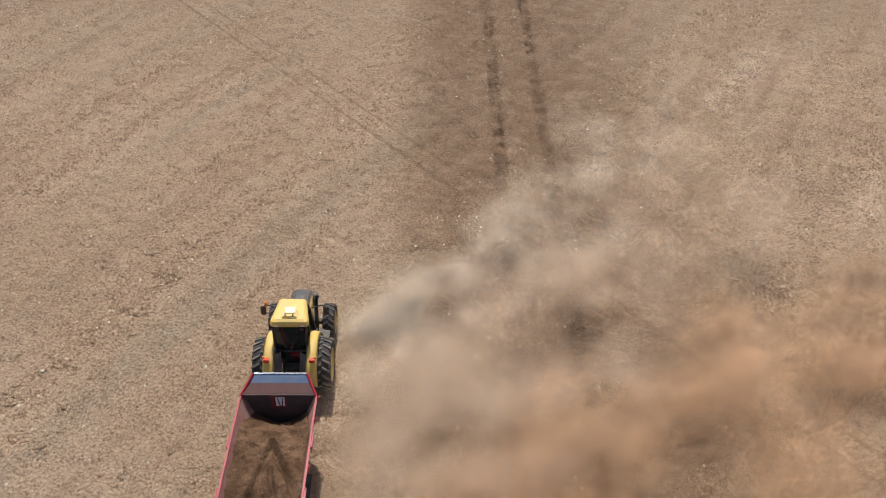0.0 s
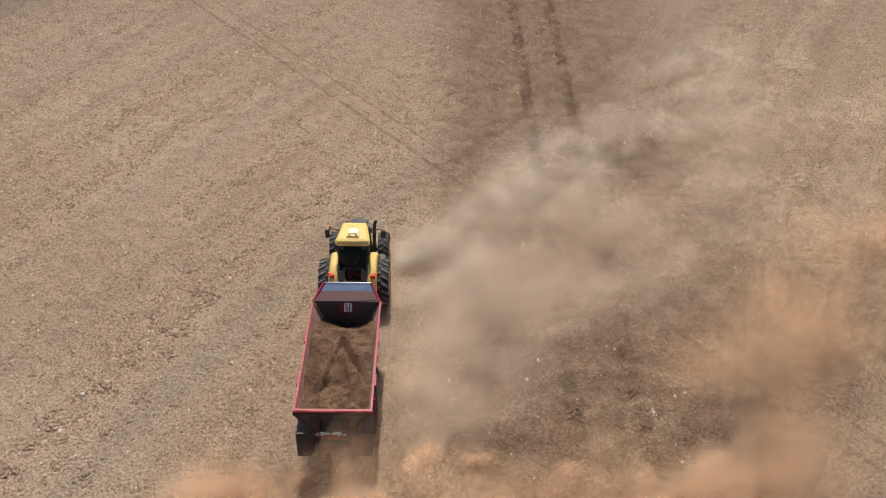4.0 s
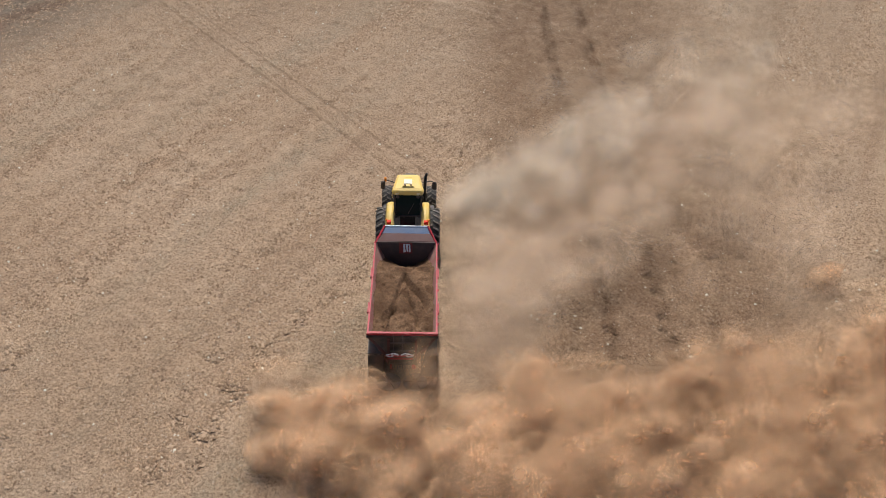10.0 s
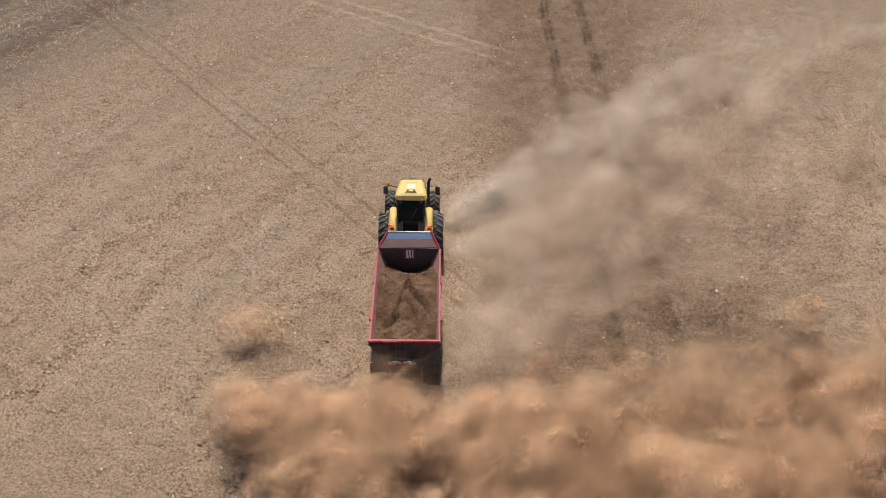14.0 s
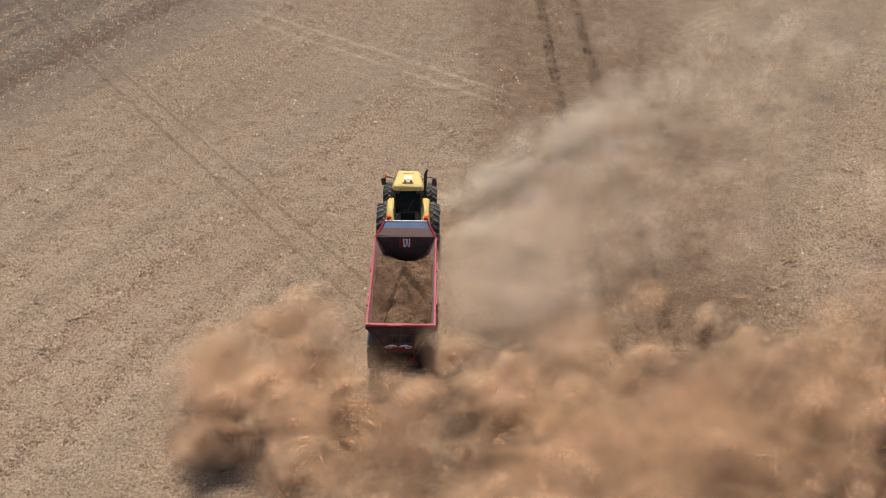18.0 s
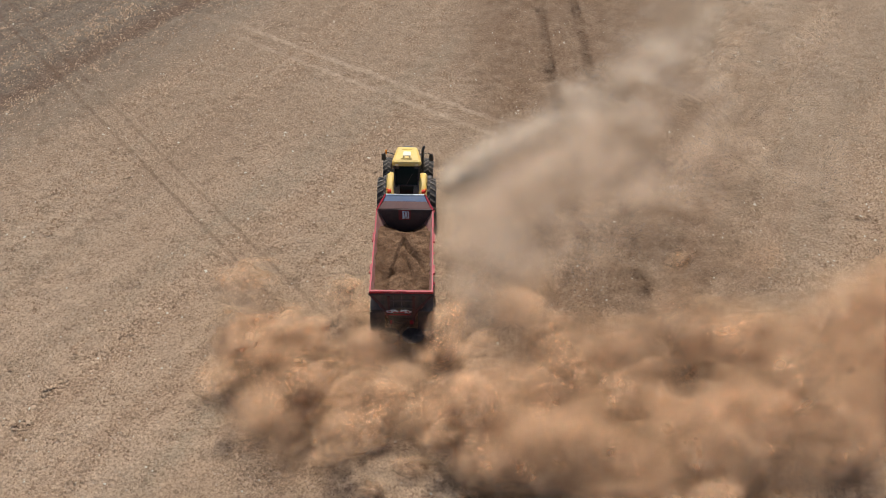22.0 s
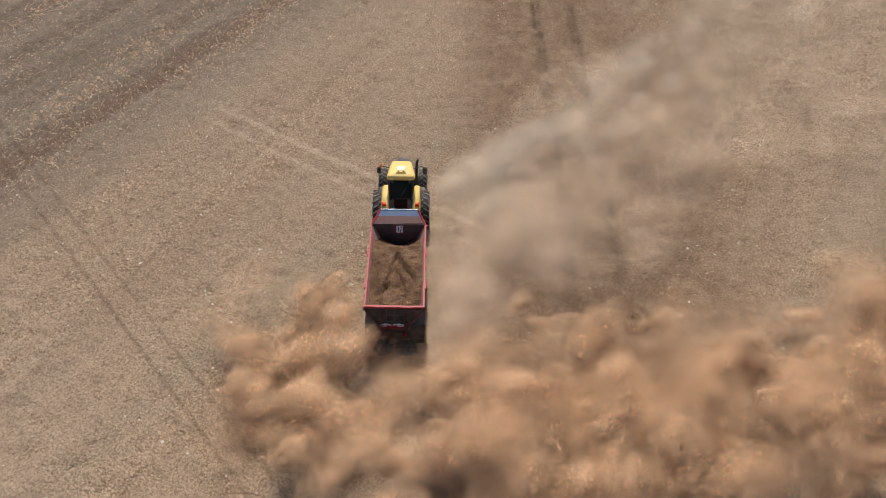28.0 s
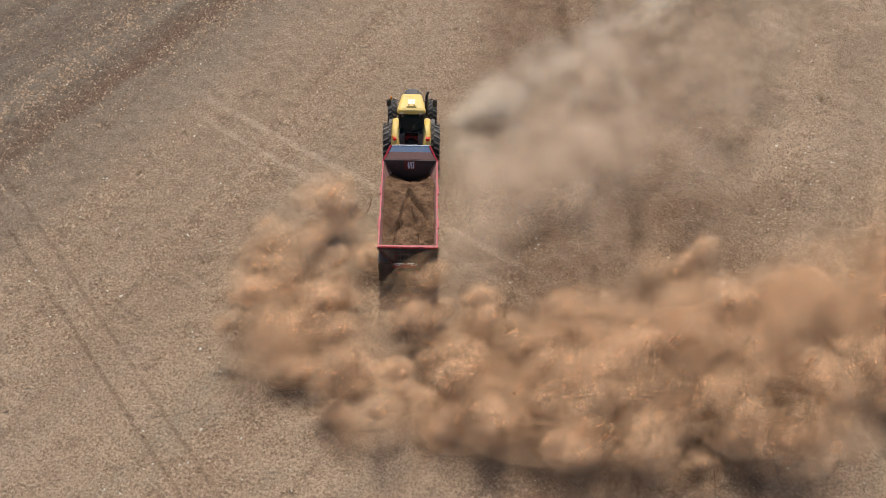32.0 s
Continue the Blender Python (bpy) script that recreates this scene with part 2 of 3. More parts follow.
LUG = paint("dusty_tread", (0.085, 0.078, 0.072), (0.29, 0.245, 0.20), 0.70, 0.8)
BLUE = paint("blue_grey_panel", (0.10, 0.15, 0.25), (0.24, 0.20, 0.18), 0.25, 0.4)
BLACK = paint("black_steel", (0.018, 0.018, 0.02), amount=0.25, rough=0.5)
RUBBER = paint("tyre_rubber", (0.022, 0.022, 0.024), (0.13, 0.105, 0.085), 0.35, 0.75)
GREY = paint("dark_grey_hood", (0.055, 0.057, 0.062), amount=0.35, rough=0.45)
STEEL = paint("bright_steel", (0.62, 0.62, 0.62), amount=0.2, rough=0.3, metal=0.8)
HOSE = paint("pale_hose", (0.74, 0.78, 0.82), amount=0.1, rough=0.4)
LAMP = glow_material("tail_lamp_red", (0.62, 0.035, 0.012), 0.03)
AMBER = glow_material("amber_lamp", (0.75, 0.24, 0.03), 0.02)
DUST_BROWN = dust_material("brown_dust", (0.86, 0.582, 0.372), (0.81, 0.522, 0.318), 0.42, 0.46, 0.16, 0.45, 1.8)
DUST_THIN = dust_material("thin_brown_dust", (0.86, 0.57, 0.357), (0.81, 0.52, 0.312), 0.17, 0.25, 0.30, 0.35, 1.5)
DUST_PALE = dust_material("pale_dust", (0.92, 0.775, 0.615), (0.89, 0.735, 0.575), 0.044, 0.05, 0.40, 0.25, 1.1)
DUST_HAZE = dust_material("thin_haze", (0.86, 0.665, 0.495), (0.82, 0.615, 0.445), 0.058, 0.05, 0.45, 0.25, 1.0)


# ---- mesh helpers ----
def part(name, bm, material, parent=None, label=""):
    me = bpy.data.meshes.new(name)
    bmesh.ops.recalc_face_normals(bm, faces=bm.faces)
    bm.to_mesh(me)
    bm.free()
    me.materials.append(material)
    ob = new(name, me)
    ob.parent = parent
    if label:
        ob["label"] = label
    return ob


def smooth(ob):
    ob.data.polygons.foreach_set("use_smooth", [True] * len(ob.data.polygons))
    return ob


def box(bm, c, s, m=None, bevel=0.0):
    """A box of size s at c, turned by m, with bevelled edges."""
    made = bmesh.ops.create_cube(bm, size=1.0)["verts"]
    bmesh.ops.scale(bm, vec=s, verts=made)
    if bevel:
        es = list({e for v in made for e in v.link_edges})
        made = list({v for f in bmesh.ops.bevel(bm, geom=es, offset=bevel, segments=2, affect="EDGES")["faces"] for v in f.verts} | {v for v in made if v.is_valid})
    if m:
        bmesh.ops.transform(bm, matrix=m, verts=made)
    bmesh.ops.translate(bm, vec=c, verts=made)
    return bm


def rod(bm, p, q, r, seg=8, r2=None):
    """A round bar from p to q."""
    p, q = Vector(p), Vector(q)
    made = bmesh.ops.create_cone(bm, cap_ends=True, segments=seg, radius1=r, radius2=r if r2 is None else r2, depth=(q - p).length)["verts"]
    bmesh.ops.transform(bm, matrix=Matrix.Translation((p + q) / 2) @ (q - p).to_track_quat("Z", "Y").to_matrix().to_4x4(), verts=made)
    return bm


def pipe(bm, pts, r, seg=6):
    for p, q in zip(pts, pts[1:]):
        rod(bm, p, q, r, seg)
    return bm


def slab(bm, pts, thick):
    """A plate with the outline pts, thick along its normal."""
    vs = [bm.verts.new(p) for p in pts]
    f = bm.faces.new(vs)
    f.normal_update()
    off = f.normal * thick
    ws = [bm.verts.new(Vector(p) - off) for p in pts]
    bm.faces.new(ws[::-1])
    for i in range(len(pts)):
        j = (i + 1) % len(pts)
        bm.faces.new((vs[j], vs[i], ws[i], ws[j]))
    return bm


def loft(bm, rings, closed=True, caps=True):
    """Skin through rings of equally many points."""
    rows = [[bm.verts.new(p) for p in ring] for ring in rings]
    k = len(rows[0])
    for a, b in zip(rows, rows[1:]):
        for i in range(k if closed else k - 1):
            bm.faces.new((a[i], a[(i + 1) % k], b[(i + 1) % k], b[i]))
    if caps and closed:
        bm.faces.new(rows[0][::-1])
        bm.faces.new(rows[-1])
    return bm


def B():
    return bmesh.new()


def thing(name, label, category, group=""):
    return tagged(new(name), label, category, group)


# ---- ground ----
def spaced(dense, lo, hi, step):
    """Grid lines: even between lo and hi, then wider and wider to the horizon."""
    inner = list(np.arange(lo, hi + step / 2, step))
    out, d, v = [], step, hi
    while v < dense:
        d *= 1.5
        v += d
        out.append(v)
    back, d, v = [], step, lo
    while v > -dense:
        d *= 1.5
        v -= d
        back.append(v)
    return np.array(back[::-1] + inner + out)


def build_ground():
    xs, ys = spaced(2500, -34, 46, 0.22), spaced(2500, -14, 104, 0.22)
    X, Y = np.meshgrid(xs, ys)
    rng = np.random.default_rng(4)
    Z = np.zeros_like(X)
    inside = (np.abs(X - 6) < 42) & (np.abs(Y - 45) < 62)
    across = X * 0.878 - Y * 0.479
    for k in range(26):
        f = rng.uniform(2.0, 9.0)
        th = rng.uniform(0, 2 * np.pi)
        Z += 0.008 * np.sin(f * (X * np.cos(th) + Y * np.sin(th)) + rng.uniform(0, 6.3))
    Z += 0.018 * np.sin(across * 3.1 + np.sin(Y * 0.11) * 2) * (0.5 + 0.5 * np.sin(X * 0.21 + Y * 0.13))
    Z += rng.normal(0, 0.014, X.shape)
    for c in (7.6, 10.0):
        Z -= 0.05 * np.exp(-((X - c) / 0.30) ** 4)
    Z = np.where(inside, Z, 0.0)
    ny, nx = X.shape
    co = np.stack([X, Y, Z], -1).reshape(-1, 3)
    idx = np.arange(ny * nx).reshape(ny, nx)
    quads = np.stack([idx[:-1, :-1], idx[:-1, 1:], idx[1:, 1:], idx[1:, :-1]], -1).reshape(-1, 4)
    me = mesh_from(co, quads, "ground")
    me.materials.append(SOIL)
    me.polygons.foreach_set("use_smooth", np.ones(len(quads), bool))
    ob = new("ground", me)
    tagged(ob, "dry tilled tan brown field with tyre tracks", "field", kind="structure")


def mesh_from(co, faces, name):
    k = faces.shape[1]
    me = bpy.data.meshes.new(name)
    me.vertices.add(len(co))
    me.vertices.foreach_set("co", np.ascontiguousarray(co, np.float32).ravel())
    me.loops.add(faces.size)
    me.loops.foreach_set("vertex_index", faces.astype(np.int32).ravel())
    me.polygons.add(len(faces))
    me.polygons.foreach_set("loop_start", np.arange(0, faces.size, k, dtype=np.int32))
    me.update(calc_edges=True)
    return me


def build_clods(count=760000):
    """Clods and stones strewn over the tilled soil, one sheet of loose pieces."""
    rng = np.random.default_rng(11)
    x, y = rng.uniform(-32, 44, count), rng.uniform(-8, 96, count)
    near = rng.uniform(0, 1, count) < np.clip(1.25 - y / 130, 0.3, 1)
    inrut = (np.abs(x - 7.6) < 0.36) | (np.abs(x - 10.0) < 0.36)
    for a, b, c in ((0.773, 0.634, 17.57), (0.773, 0.634, 18.72), (0.560, 0.828, 43.80), (0.560, 0.828, 42.48)):
        inrut |= (np.abs(a * x + b * y - c) < 0.20) & (x < 6)
    side, ahead = x * 0.866 - y * 0.5, x * 0.5 + y * 0.866
    band = np.sin(side * 1.35 + 1.2 * np.sin(ahead * 0.11)) + 0.8 * np.sin(side * 0.53 + 2.0 + 0.9 * np.sin(ahead * 0.07)) + 0.6 * np.sin(ahead * 0.31 + side * 0.9)
    band = np.clip(0.45 + band * 0.32, 0, 1)
    keep = near & ~(inrut & (rng.uniform(0, 1, count) < 0.8)) & (rng.uniform(0, 1, count) < 0.34 + 0.66 * band ** 1.4)
    x, y, band = x[keep], y[keep], band[keep]
    n = len(x)
    base = np.array([[1, 0, -0.4], [0, 1, -0.4], [-1, 0, -0.4], [0, -1, -0.4], [0, 0, 0.7]])
    tris = np.array([[0, 1, 4], [1, 2, 4], [2, 3, 4], [3, 0, 4]])
    size = 0.027 + (0.048 + 0.062 * band) * rng.beta(1.2, 4.4, n)
    turn = rng.uniform(0, 6.283, n)
    v = base[None] * rng.uniform(0.55, 1.45, (n, 5, 3)) * size[:, None, None]
    c, s = np.cos(turn)[:, None], np.sin(turn)[:, None]
    co = np.stack([v[..., 0] * c - v[..., 1] * s + x[:, None], v[..., 0] * s + v[..., 1] * c + y[:, None], v[..., 2] + 0.008 + size[:, None] * 0.25], -1)
    faces = tris[None] + (np.arange(n) * 5)[:, None, None]
    me = mesh_from(co.reshape(-1, 3), faces.reshape(-1, 3), "soil_clods")
    me.materials.append(CLOD)
    tagged(new("soil_clods", me), "loose dry soil clods and pale stones on the field", "clods", kind="stuff")


def build_track(x, y0, y1, width, label):
    """Pressed tyre track with chevron lug marks."""
    rng = random.Random(int(x * 100))
    co, fs = [], []
    y = y0
    while y < y1:
        for side in (-1, 1):
            o = len(co)
            j = rng.uniform(-0.02, 0.02)
            xa, xb = x + side * 0.03, x + side * width / 2
            for px, py in ((xa, y + 0.16), (xb, y - 0.06)):
                for dy, dz in ((-0.06, -0.03), (0.0, 0.012 + j), (0.06, -0.03)):
                    co.append((px, py + dy + (0.13 if side > 0 else 0), dz))
            fs += [(o, o + 1, o + 4, o + 3), (o + 1, o + 2, o + 5, o + 4)]
        y += 0.27
    me = mesh_from(np.array(co), np.array(fs), "tyre_track")
    me.materials.append(SOIL)
    tagged(new("tyre_track", me), label, "tyre track", kind="structure")


# ---- vehicles, in metres from the hopper's rear edge; forward is +y ----
def wheel(parent, x, y, r, width, lugs, rim_mat, label):
    """Ribbed farm tyre on a dished rim; turns about its own x axis."""
    side = 1 if x > 0 else -1
    hub = B()
    prof = [(-0.30, 0.10), (-0.30, 0.30), (0.10, 0.42), (0.36, 0.60), (0.46, 0.64), (-0.46, 0.64)]
    rings = []
    for k in range(24):
        a = 2 * math.pi * k / 24
        rings.append([(side * px * width, math.sin(a) * pr * r, math.cos(a) * pr * r) for px, pr in prof])
    loft(hub, rings + rings[:1], closed=False)
    rod(hub, (-width * 0.3, 0, 0), (side * width * 0.42, 0, 0), 0.14 * r, 12)
    for k in range(8):
        a = 2 * math.pi * k / 8
        rod(hub, (side * width * 0.05, math.sin(a) * 0.27 * r, math.cos(a) * 0.27 * r), (side * width * 0.16, math.sin(a) * 0.27 * r, math.cos(a) * 0.27 * r), 0.03, 6)
    w = part("wheel", hub, rim_mat, parent, label)
    w.location = (x, y, r)
    tb = B()
    prof = [(-0.40, 0.62), (-0.50, 0.74), (-0.48, 0.88), (-0.40, 0.935), (0, 0.955), (0.40, 0.935), (0.48, 0.88), (0.50, 0.74), (0.40, 0.62)]
    rings = []
    for k in range(36):
        a = 2 * math.pi * k / 36
        rings.append([(px * width, math.sin(a) * pr * r, math.cos(a) * pr * r) for px, pr in prof])
    loft(tb, rings + rings[:1], closed=False)
    step = 2 * math.pi / lugs
    for k in range(lugs):
        for s in (-1, 1):
            a0 = k * step + (step / 2 if s > 0 else 0)
            bars = []
            for px, da, rr in ((0.02, 0.36, 1.0), (0.28, 0.16, 1.0), (0.50, 0.0, 0.975)):
                a = a0 + da * step * 1.6
                ring = []
                for w2, rad in ((-0.17, 0.93), (-0.12, rr), (0.12, rr), (0.17, 0.93)):
                    aa = a + w2 * step
                    ring.append((s * px * width, math.sin(aa) * rad * r, math.cos(aa) * rad * r))
                bars.append(ring)
            before = len(tb.faces)
            loft(tb, bars)
            tb.faces.ensure_lookup_table()
            for f in tb.faces[before:]:
                f.material_index = 1
    part("tyre", tb, RUBBER, w, "ribbed black rubber tyre with dust").data.materials.append(LUG)
    return w


def arc(c, r, a0, a1, k):
    return [(c[0] + r * math.cos(radians(a0 + (a1 - a0) * i / k)), c[1] + r * math.sin(radians(a0 + (a1 - a0) * i / k))) for i in range(k + 1)]


def build_spreader():
    t = thing("muck_spreader", "red steel spreader trailer with sloping hopper, dusty and loaded with compost", "spreader trailer")
    L = 5.32
    for s, nm in ((-1, "side_panel"), (1, "side_panel")):
        w = slab(B(), [(s * 1.22, 0.03, 2.58), (s * 1.22, L, 2.58), (s * 0.52, L, 1.05), (s * 0.52, 0.03, 1.05)], 0.05 * s)
        side = part(nm, w, INNER, t, "dusty faded red hopper side")
        rim = box(B(), (s * 1.245, L / 2, 2.60), (0.065, L, 0.09), bevel=0.015)
        part("rim", rim, RED, side, "bright red rim tube")
        for k in range(6):
            y = 0.55 + k * 0.95
            rb = slab(B(), [(s * 1.27, y, 2.55), (s * 1.31, y + 0.09, 2.55), (s * 0.72, y + 0.09, 1.1), (s * 0.68, y, 1.1)], 0.05)
            part("rib", rb, RED, side)
        for k, y in enumerate((1.35, 3.4)):
            bk = box(B(), (s * 1.30, y, 2.58), (0.06, 0.55, 0.13), bevel=0.015)
            part("clip_bar", bk, RED, side)
    part("floor_panel", box(B(), (0, L / 2, 1.02), (1.1, L, 0.08)), BLACK, t)
    # front wall and the guard above it
    front = part("front_panel", slab(B(), [(-1.20, L, 2.66), (1.20, L, 2.66), (0.52, L, 1.05), (-0.52, L, 1.05)], 0.05), DARK, t, "dark front wall in shade")
    win = B()
    for c, sz in (((-0.02, L - 0.03, 2.60), (0.52, 0.05, 0.07)), ((-0.02, L - 0.03, 2.12), (0.52, 0.05, 0.07)), ((-0.20, L - 0.03, 2.36), (0.16, 0.05, 0.41)), ((0.22, L - 0.03, 2.36), (0.07, 0.05, 0.41))):
        box(win, c, sz)
    part("window_frame", win, FRAME, front, "dark red frame of the viewing window")
    # added plate; its pale colour stands in for daylight seen through the opening
    view_plate = B()
    slab(view_plate, [(-0.11, L - 0.05, 2.56), (0.18, L - 0.05, 2.56), (0.18, L - 0.05, 2.16), (-0.11, L - 0.05, 2.16)], 0.02)
    part("window", view_plate, HOSE, front, "pale plate standing in for daylight through the viewing opening")
    for x, lean in ((-0.05, 0.05), (0.10, -0.03)):
        part("window_bar", slab(B(), [(x, L - 0.072, 2.55), (x + 0.035, L - 0.072, 2.55), (x + 0.035 + lean, L - 0.072, 2.17), (x + lean, L - 0.072, 2.17)], 0.012), FRAME, front)
    g = part("guard", slab(B(), [(-1.19, L + 0.01, 2.67), (1.19, L + 0.01, 2.67), (1.00, L + 0.36, 2.80), (-1.00, L + 0.36, 2.80)], 0.03), MAROON, t, "maroon guard leaning forward")
    part("guard_strip", slab(B(), [(-1.00, L + 0.365, 2.80), (1.00, L + 0.365, 2.80), (0.86, L + 0.62, 2.95), (-0.86, L + 0.62, 2.95)], 0.03), BLUE, g, "blue grey steel strip")
    part("guard_edge", box(B(), (0, L + 0.64, 2.965), (1.74, 0.05, 0.05), bevel=0.012), HOSE, g)
    for s in (-1, 1):
        part("guard_brace", rod(B(), (s * 1.24, L - 0.05, 2.62), (s * 0.89, L + 0.63, 2.97), 0.045), RED, g, "red slanting tube")
    # rear frame, struts, beaters and spinners
    rear = part("rear_beam", box(B(), (0, -0.02, 2.60), (2.58, 0.12, 0.12), bevel=0.02), RED, t, "red rear beam")
    part("rear_lip", box(B(), (0, -0.05, 2.47), (2.62, 0.10, 0.10), bevel=0.02), BLACK, t, "black rear lip")
    for s in (-1, 1):
        part("rear_strut", rod(B(), (s * 1.20, -0.04, 2.42), (s * 0.55, -0.12, 1.55), 0.055), MAROON, t, "dark red slanting strut")
        part("rear_post", box(B(), (s * 0.50, -0.10, 1.75), (0.10, 0.12, 1.35), bevel=0.02), MAROON, t)
        part("fender", slab(B(), [(s * 1.28, -0.1, 1.62), (s * 1.28, 2.9, 1.62), (s * 0.68, 2.9, 1.62), (s * 0.68, -0.1, 1.62)], 0.04), BLACK, t, "black wheel cover")
        part("mudflap", slab(B(), [(s * 1.27, -0.12, 1.60), (s * 0.68, -0.12, 1.60), (s * 0.68, -0.18, 0.55), (s * 1.27, -0.18, 0.55)], 0.02), BLACK, t, "hanging black rubber flap")
        part("wing_panel", slab(B(), [(s * 1.20, -0.03, 2.42), (s * 0.55, -0.03, 2.42), (s * 0.55, -0.08, 1.5)], 0.03), BLACK, t)
    door = part("slurry_gate", box(B(), (0, 0.0, 1.75), (0.92, 0.05, 1.25), bevel=0.01), BLACK, t, "black sliding gate at the rear")
    for k in range(3):
        part("gate_bar", box(B(), (0, -0.05, 1.35 + k * 0.4), (0.92, 0.05, 0.05)), GREY, door)
    for x in (-0.32, 0.02):
        part("gate_rod", rod(B(), (x, -0.10, 1.6), (x, -0.10, 2.62), 0.016, 6), GREY, door)
    bar = part("hose_bar", box(B(), (-0.09, -0.22, 1.68), (1.02, 0.08, 0.07), bevel=0.015), RED, t, "red bar carrying pale hoses")
    part("lower_bar", box(B(), (-0.09, -0.24, 1.55), (0.96, 0.06, 0.05), bevel=0.012), RED, bar)
    for s in (-1, 1):
        p = [(-0.09 + s * (0.06 + 0.44 * u), -0.25 - 0.05 * math.sin(math.pi * u), 1.76 + 0.10 * math.sin(math.pi * min(1, u * 1.15))) for u in np.linspace(0, 1, 9)]
        part("hose", pipe(B(), p, 0.019), HOSE, bar, "pale bent hydraulic hose")
        part("coupling", rod(B(), (-0.09 + s * 0.28, -0.30, 1.70), (-0.09 + s * 0.28, -0.22, 1.80), 0.04, 8), STEEL, bar)
    for s in (-1, 1):
        low = [(-0.09 + s * (0.04 + 0.46 * u), -0.28, 1.735 + 0.05 * math.sin(2 * math.pi * u)) for u in np.linspace(0, 1, 9)]
        part("lower_hose", pipe(B(), low, 0.015), STEEL, bar, "bright steel hose end")
    for k in range(9):
        part("tine", box(B(), (-0.47 + k * 0.095, -0.24, 1.28), (0.035, 0.03, 0.46)), BLACK, t)
    for s in (-1, 1):
        deck = part("spinner", rod(B(), (s * 0.48, -0.55, 0.62), (s * 0.48, -0.55, 0.66), 0.44, 24), BLACK, t, "round spreading disc")
        for k in range(6):
            a = k * math.pi / 3
            part("blade", box(B(), (s * 0.48 + math.cos(a) * 0.27, -0.55 + math.sin(a) * 0.27, 0.70), (0.34, 0.02, 0.07), Matrix.Rotation(a, 4, "Z")), BLACK, deck)
    # chassis
    for s in (-1, 1):
        part("chassis_beam", box(B(), (s * 0.42, 2.9, 0.90), (0.14, 5.9, 0.20), bevel=0.02), RED, t)
    for k in range(5):
        part("cross_beam", box(B(), (0, 0.4 + k * 1.2, 0.90), (0.84, 0.10, 0.14)), RED, t)
    part("drawbar", slab(B(), [(-0.40, 5.9, 0.95), (0.40, 5.9, 0.95), (0.10, 7.25, 0.75), (-0.10, 7.25, 0.75)], 0.16), RED, t, "red tapered drawbar")
    part("axle", rod(B(), (-0.75, 1.5, 0.78), (0.75, 1.5, 0.78), 0.09, 10), BLACK, t)
    wheels = [wheel(t, s * 0.97, 1.5, 0.80, 0.60, 18, RED, "red dished trailer wheel") for s in (-1, 1)]
    return t, wheels


def build_load():
    """Heap of compost lying in the hopper, dug into gullies."""
    bm = B()
    nx, ny, L = 72, 150, 5.24
    rng = random.Random(5)
    grid = []
    for j in range(ny + 1):
        y = 0.06 + L * j / ny
        row = []
        v = j / ny
        for i in range(nx + 1):
            u = -1 + 2 * i / nx
            p = Vector((u * 1.1, y, 0.3))
            h = 2.35 + 0.06 * u * u - 1.12 * (max(0, v - 0.76) / 0.24) ** 1.1 * (1 - 0.55 * u * u) - 0.18 * math.exp(-(u / 0.35) ** 2) * (v > 0.2) * min(1, (v - 0.2) * 4) * (1 - v)
            h += 0.13 * noise.fractal(p * 1.4, 1.0, 2.0, 3) + 0.045 * noise.fractal(p * 6, 1.0, 2.0, 4)
            for a0, b0, a1, b1, deep in ((0.02, 0.66, 0.86, 0.30, 0.30), (-0.1, 0.62, -0.62, 0.08, 0.22), (0.1, 0.45, 0.5, 0.12, 0.18), (-0.35, 0.30, -0.72, 0.16, 0.22)):
                k = min(max(((u - a0) * (a1 - a0) + (v - b0) * (b1 - b0)) / ((a1 - a0) ** 2 + (b1 - b0) ** 2), 0), 1)
                off = math.hypot(u - a0 - k * (a1 - a0), (v - b0 - k * (b1 - b0)) * 2.2) + 0.03 * noise.noise(p * 4)
                h -= deep * 0.85 * max(0.0, 1 - off / 0.13)
            half = 0.52 + (h - 1.05) / 1.53 * 0.70 - 0.03
            row.append(bm.verts.new((u * half, y, h)))
        grid.append(row)
    for j in range(ny):
        for i in range(nx):
            bm.faces.new((grid[j][i], grid[j][i + 1], grid[j + 1][i + 1], grid[j + 1][i]))
    for row, flip in ((grid[0], 1), (grid[-1], 0)):
        low = [bm.verts.new((v.co.x * 0.6, v.co.y, 1.08)) for v in row]
        for i in range(nx):
            bm.faces.new((row[i], row[i + 1], low[i + 1], low[i]))
    ob = smooth(part("compost_load", bm, LOAD))
    return tagged(ob, "loose dark brown compost heap lying in the hopper", "compost")


